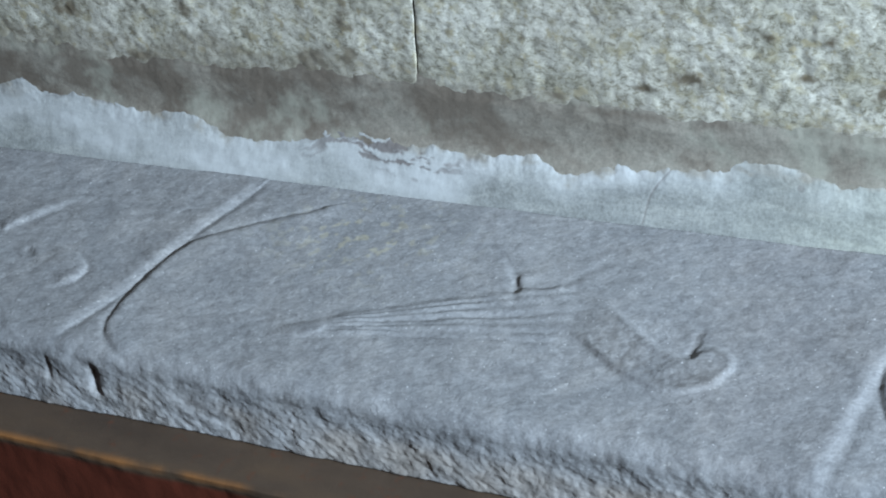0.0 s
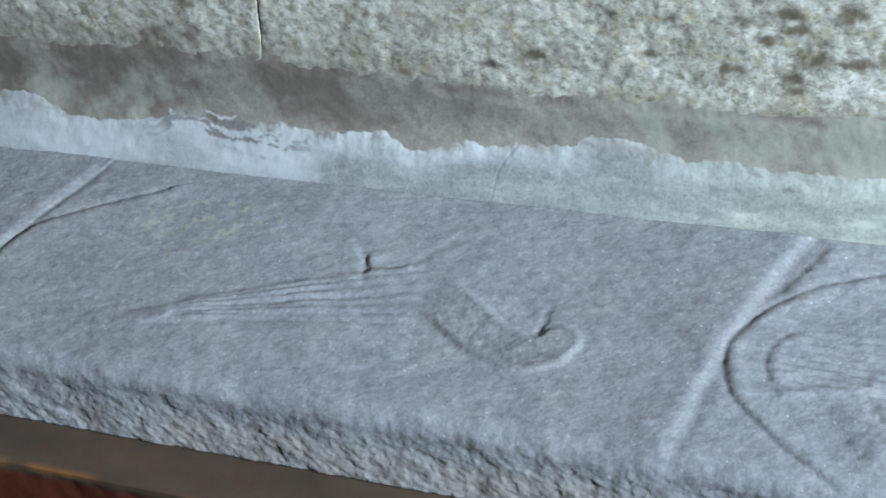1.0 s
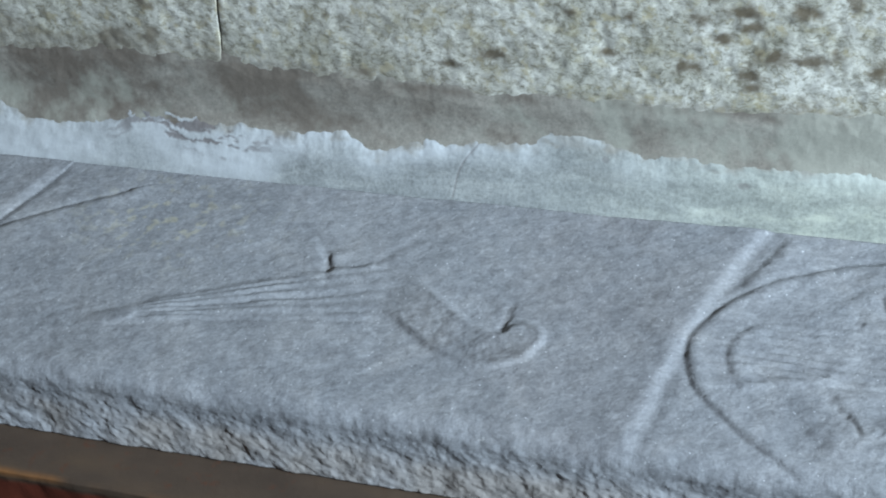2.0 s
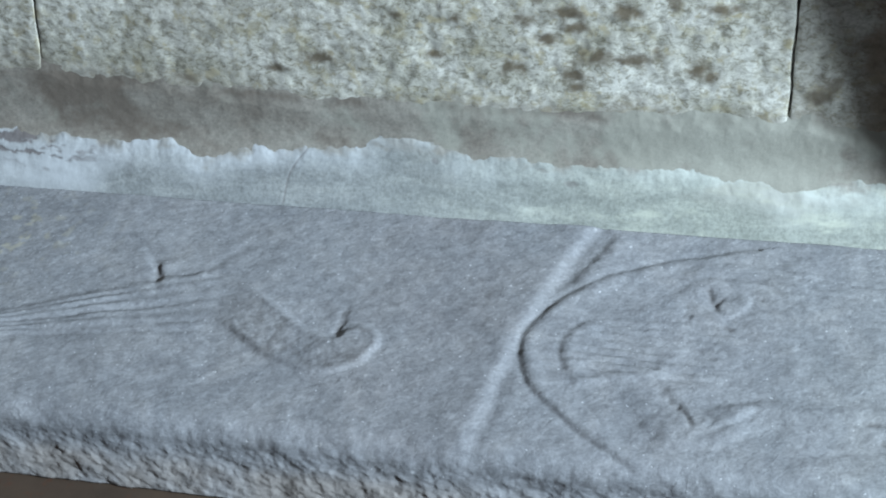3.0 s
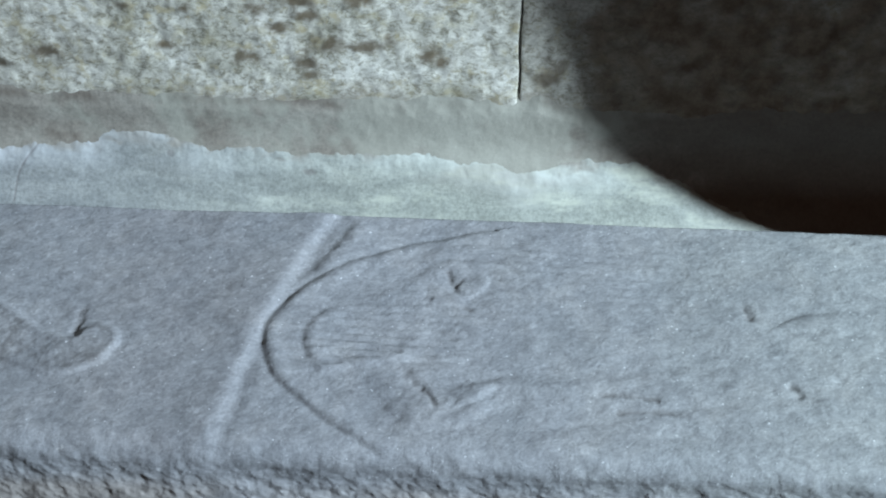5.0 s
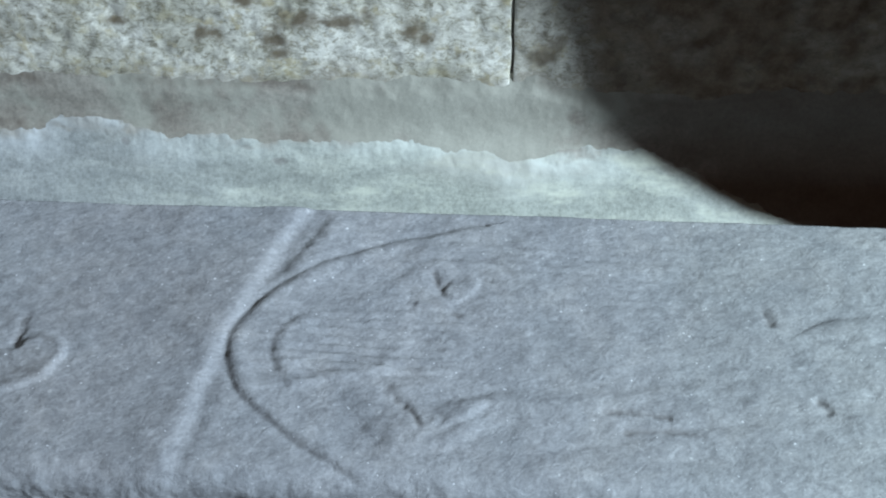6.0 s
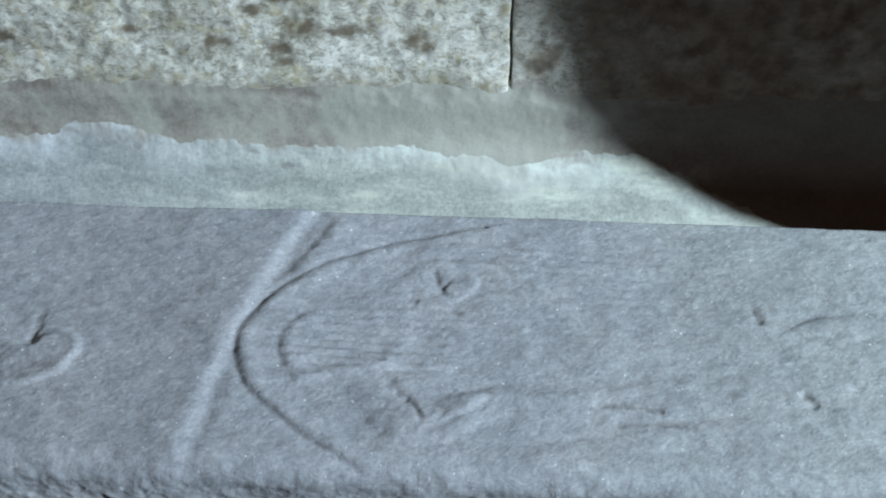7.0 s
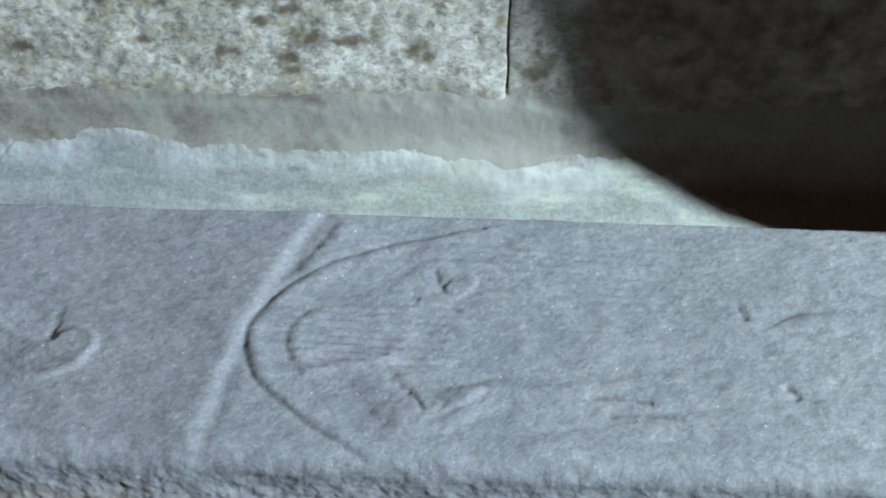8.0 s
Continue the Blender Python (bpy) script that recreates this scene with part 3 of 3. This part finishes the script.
# short deep nicks
NICKS = (
    (((0.888, -0.204), (0.880, -0.220)), 0.0025, 0.0035),
    (((0.855, -0.372), (0.868, -0.392)), 0.0022, 0.0040),
    (((0.893, -0.247), (0.900, -0.250)), 0.0018, 0.0040),
    (((0.454, -0.309), (0.457, -0.294), (0.457, -0.276)), 0.0034, 0.0050),
    (((0.205, -0.228), (0.212, -0.245)), 0.0040, 0.0045),
    (((0.872, -0.193), (0.884, -0.222)), 0.0030, 0.0048),
    (((0.836, -0.350), (0.857, -0.381)), 0.0022, 0.0055),
    (((1.050, -0.369), (1.080, -0.370), (1.107, -0.376)), 0.0025, 0.0040),
    (((1.070, -0.394), (1.104, -0.391), (1.139, -0.395)), 0.0020, 0.0040),
    (((1.257, -0.350), (1.263, -0.361)), 0.0050, 0.0050),
    (((1.214, -0.233), (1.219, -0.248)), 0.0040, 0.0050),
    (((-0.506, -0.306), (-0.498, -0.314)), 0.0035, 0.0060),
)
wob_x = X + 0.0022 * fbm(X, FLAT, 0.03, 3, 500)
wob_y = FLAT + 0.0022 * fbm(X, FLAT, 0.03, 3, 510)
height, dark_tone = np.zeros_like(X), np.zeros_like(X)
for points, deep, half, lip, side, reach, *soft_lip in CUTS:
    p = np.array(points)
    lo, hi = p.min(0) - 0.16, p.max(0) + 0.16
    i0, i1 = np.searchsorted(xs, lo[0]), np.searchsorted(xs, hi[0])
    d, s, along = curve_distance(wob_x[i0:i1], wob_y[i0:i1], points)
    fade = smooth01(along, 0.0, 0.15) * smooth01(1 - along, 0.0, 0.32) if abs(deep) < 0.00125 else smooth01(1.0 - along, 0, 0.16)
    body = -deep * np.exp(-(d / half) ** 2) + lip * 0.5 * (1 + np.tanh(side * s / (soft_lip[0] if soft_lip else 0.0025))) * np.exp(-(d / reach) ** 2)
    height[i0:i1] += 1.1 * body * fade * (1 - smooth01(d, 0.09, 0.155))
    # groove floors get a darker colour, deeper cuts more
    dark_tone[i0:i1] = np.maximum(dark_tone[i0:i1], max(0, min(1, deep / 0.003)) * 0.09 * np.exp(-(d / (0.5 * half)) ** 2) * fade)
for points, deep, half in NICKS:
    p = np.array(points)
    lo, hi = p.min(0) - 0.05, p.max(0) + 0.05
    i0, i1 = np.searchsorted(xs, lo[0]), np.searchsorted(xs, hi[0])
    d, s, along = curve_distance(wob_x[i0:i1], wob_y[i0:i1], points)
    d = np.abs(d + 0.0030 * fbm(X[i0:i1], FLAT[i0:i1], 0.014, 3, 515))
    cut = np.exp(-(d / half) ** 2) * (0.7 + 0.6 * fbm(X[i0:i1], FLAT[i0:i1], 0.01, 3, 520))
    height[i0:i1] -= 0.8 * deep * cut
    # nicks get a darker colour too
    dark_tone[i0:i1] = np.maximum(dark_tone[i0:i1], np.clip(0.45 * cut, 0, 0.5))
# the hooked foot of the figure stands proud, coarsely pecked
d, s, along = curve_distance(wob_x, wob_y, ((0.285, -0.258), (0.349, -0.296), (0.399, -0.331), (0.444, -0.346), (0.472, -0.338), (0.484, -0.320)))
half = 0.034 - 0.010 * along
foot = smooth01(half - d, -0.004, 0.008) * smooth01(along, 0.02, 0.22)
rim = np.exp(-((half - d - 0.004) / 0.006) ** 2) * smooth01(along, 0.1, 0.25)
peck_in = fbm(X, FLAT, 0.007, 3, 525)
height += 0.0030 * foot + 0.0010 * rim + foot * 0.0006 * peck_in
# pecking and the foot's shaded slope, both darkened in its colour
dark_tone = np.maximum(dark_tone, foot * (0.10 + 0.22 * smooth01(-peck_in, -0.1, 0.5)))
# fine comb lines of the carved hair and robe
comb = np.sin((FLAT + 0.10 * (X - 0.7) * 0.3 + 0.007 * fbm(X, FLAT, 0.06, 3, 530)) * 2 * math.pi / 0.0125)
hair = np.exp(-((X - 0.80) / 0.09) ** 4) * np.exp(-((FLAT + 0.295) / 0.045) ** 4)
locks = np.exp(-((X - 1.02) / 0.16) ** 4) * np.exp(-((FLAT + 0.20) / 0.08) ** 4)
fan = np.arctan2(FLAT + 0.390, X + 0.120)
robe = smooth01(fan, 0.13, 0.17) * smooth01(0.40 - fan, 0.0, 0.04) * smooth01(X, -0.06, 0.06) * smooth01(0.33 - X, 0.0, 0.06)
height += 0.0013 * comb * (hair + 0.30 * locks) * (0.7 + 0.9 * fbm(X, FLAT, 0.03, 3, 532)) + 0.0011 * robe * (0.6 + 0.8 * fbm(X, FLAT, 0.04, 3, 537)) * np.sin(fan * 2 * math.pi / 0.042 + 0.8 * fbm(X, FLAT, 0.05, 3, 535))
# pecked and worn surface
peck = fbm(X * 0.55, FLAT, 0.010, 3, 540)
height += 0.0030 * fbm(X, FLAT, 0.14, 4, 550) + 0.0009 * peck + 0.0007 * fbm(X * 0.8 + FLAT, FLAT, 0.028, 3, 560)
near_front = smooth01(S, 0.30, 0.40)
height += near_front * (0.0020 * fbm(X, S, 0.03, 4, 570) + smooth01(S, 0.335, 0.37) * 0.0004 * fbm(X, S, 0.009, 3, 572, 0.7))
# the broken front face: slanting tool marks and lost flakes
rough = smooth01(S, 0.366, 0.402)
slant = X * 0.80 - S * 0.95
marks = value_noise(slant / 0.0075, (X * 0.5 + S) / 0.016, 580) + 0.7 * value_noise(slant / 0.0045, (X * 0.5 + S) / 0.009, 590) + 0.5 * fbm(X, S, 0.008, 2, 595)
flake = fbm(X, S, 0.045, 5, 600)
grit = fbm(X, S, 0.010, 3, 597, 0.7)
height += rough * (0.00030 * marks + 0.0005 * grit + 0.0012 * flake - 0.0004)
gap = np.exp(-((X + 0.303) / 0.007) ** 2) * smooth01(S, 0.372, 0.395) * smooth01(0.44 - S, 0, 0.02)
gap2 = np.exp(-((X + 0.378) / 0.006) ** 2) * smooth01(S, 0.370, 0.395) * smooth01(0.43 - S, 0, 0.02)
height -= 0.0045 * gap + 0.0018 * gap2
# darker colour in the slot, then in the hollows between tool marks
dark_tone = np.maximum(dark_tone, 0.85 * gap)
dark_tone = np.maximum(dark_tone, rough * 0.14 * smooth01(-0.5 * marks - grit - 0.8 * flake, 0.25, 0.9))
lichen = 0.5 * smooth01(fbm(X, FLAT, 0.012, 3, 610), 0.22, 0.42) * np.exp(-(np.hypot(X + 0.03, (FLAT + 0.19) * 1.6) / 0.11) ** 2)
# along the divider: paler by wear, plus its bright side put into the colour
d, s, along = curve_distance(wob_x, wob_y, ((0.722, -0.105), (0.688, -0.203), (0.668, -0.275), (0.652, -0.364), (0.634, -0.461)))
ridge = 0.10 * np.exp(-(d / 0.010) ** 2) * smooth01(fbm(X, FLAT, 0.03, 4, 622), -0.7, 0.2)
dun = smooth01(0.70 - X + 0.10 * fbm(X, FLAT, 0.15, 4, 640), 0.02, 0.12) * smooth01(X + 0.1 * fbm(X, FLAT, 0.2, 3, 645), 0.33, 0.62) * (0.75 + 0.5 * fbm(X, FLAT, 0.07, 4, 650))
dun = np.clip(dun, 0, 1) * (1 - smooth01(S, 0.37, 0.39))
earthy = smooth01(S, 0.392, 0.425) * np.clip(0.45 + 0.35 * smooth01(X, -0.2, 0.5) + 0.9 * fbm(X, S, 0.05, 4, 655), 0, 1)
green = smooth01(X + 0.15 * fbm(X, FLAT, 0.2, 4, 660), 0.75, 1.4)
# pale crystals and fresh break; colour also lightened where the lamp only grazes
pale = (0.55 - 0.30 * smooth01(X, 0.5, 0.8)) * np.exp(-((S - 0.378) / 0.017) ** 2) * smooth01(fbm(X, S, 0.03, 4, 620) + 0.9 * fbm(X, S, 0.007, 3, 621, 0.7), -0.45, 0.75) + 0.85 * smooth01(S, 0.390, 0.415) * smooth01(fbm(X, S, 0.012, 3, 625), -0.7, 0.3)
Y = PY + NY * height
Z = PZ + NZ * height
edge_wob = 0.0012 * fbm(xs, xs * 0, 0.06, 4, 630)
Y[:, 0] += edge_wob
co = np.stack([X, Y, Z], -1)
under, behind = co[:, -1:].copy(), co[:, :1].copy()
under[..., 1], behind[..., 2] = BACK, -THICK
under[..., 2] = -THICK
co = np.concatenate([behind, co, under], 1)
wrap = lambda a: np.concatenate([a[:, :1], a, a[:, -1:]], 1)
ends = [np.broadcast_to(co[k].mean(0), co[k].shape)[None] for k in (0, -1)]
co = np.concatenate([ends[0], co, ends[1]], 0)
cap = lambda a: np.concatenate([wrap(a)[:1], wrap(a), wrap(a)[-1:]], 0)
me = sheet_mesh("carved_slab", co, flip=True, attributes={"lichen": cap(lichen), "dark_tone": cap(dark_tone), "pale": cap(np.maximum(pale, ridge)), "dun": cap(dun), "green": cap(green), "earthy": cap(earthy)})
me.materials.append(GRANITE)
slab = new("carved_slab", me)
tagged(slab, "weathered grey granite slab carved with arches, lying on a rusty beam", "carved stone")

# ---- the rusty beam that carries the slab ----
BEAM_FRONT = -0.553
xs, q = np.linspace(-1.15, 1.95, 620), np.linspace(0, 1, 60)
line = np.array([(-0.09, -THICK - 0.001), (BEAM_FRONT + 0.008, -THICK - 0.001), (BEAM_FRONT + 0.002, -THICK - 0.004), (BEAM_FRONT, -THICK - 0.012), (BEAM_FRONT + 0.004, -0.32)])
leng = np.concatenate([[0], np.cumsum(np.hypot(*np.diff(line, axis=0).T))])
stops = np.sort(np.concatenate([np.linspace(0, leng[-1], 50), np.linspace(leng[1] - 0.01, leng[3] + 0.01, 24)]))
X, S = np.meshgrid(xs, stops, indexing="ij")
Y, Z = np.interp(S, leng, line[:, 0]), np.interp(S, leng, line[:, 1])
front = smooth01(S, leng[1] - 0.004, leng[3] + 0.004)
ding = 0.003 * fbm(X, S, 0.12, 4, 700)
Y = Y + front * ding + 0.0012 * fbm(X, S, 0.02, 3, 710) * front
Z = Z - 0.0008 * np.abs(fbm(X, S, 0.05, 3, 720)) - (1 - front) * 0.0005
worn = np.exp(-((S - leng[2]) / 0.006) ** 2) * smooth01(fbm(X, S * 0.4, 0.06, 5, 730), -0.5, 0.25) * smooth01(0.15 - X, 0.0, 0.25)
side = smooth01(S, leng[3], leng[3] + 0.012)
co = np.stack([X, Y, Z], -1)
low = co[:, -1:].copy()
low[..., 1] = -0.09
co = np.concatenate([co, low, co[:, :1]], 1)
pad2 = lambda a: np.concatenate([a, a[:, -1:], a[:, :1]], 1)
me = sheet_mesh("rusty_beam", co, flip=True, attributes={"worn": pad2(worn), "side": pad2(side)})
me.materials.append(RUST)
beam = new("rusty_beam", me)
tagged(beam, "rusted brown steel beam carrying the carved slab", "steel beam")
for k, px in enumerate((-0.9, 0.4, 1.7)):
    leg = part("support_block", box_bm((px - 0.12, -0.50, FLOOR_Z), (px + 0.12, -0.12, -0.3205), 0.01), PLASTER)
    tagged(leg, "plain block on the floor under the rusty beam", "support", group="supports under the beam")
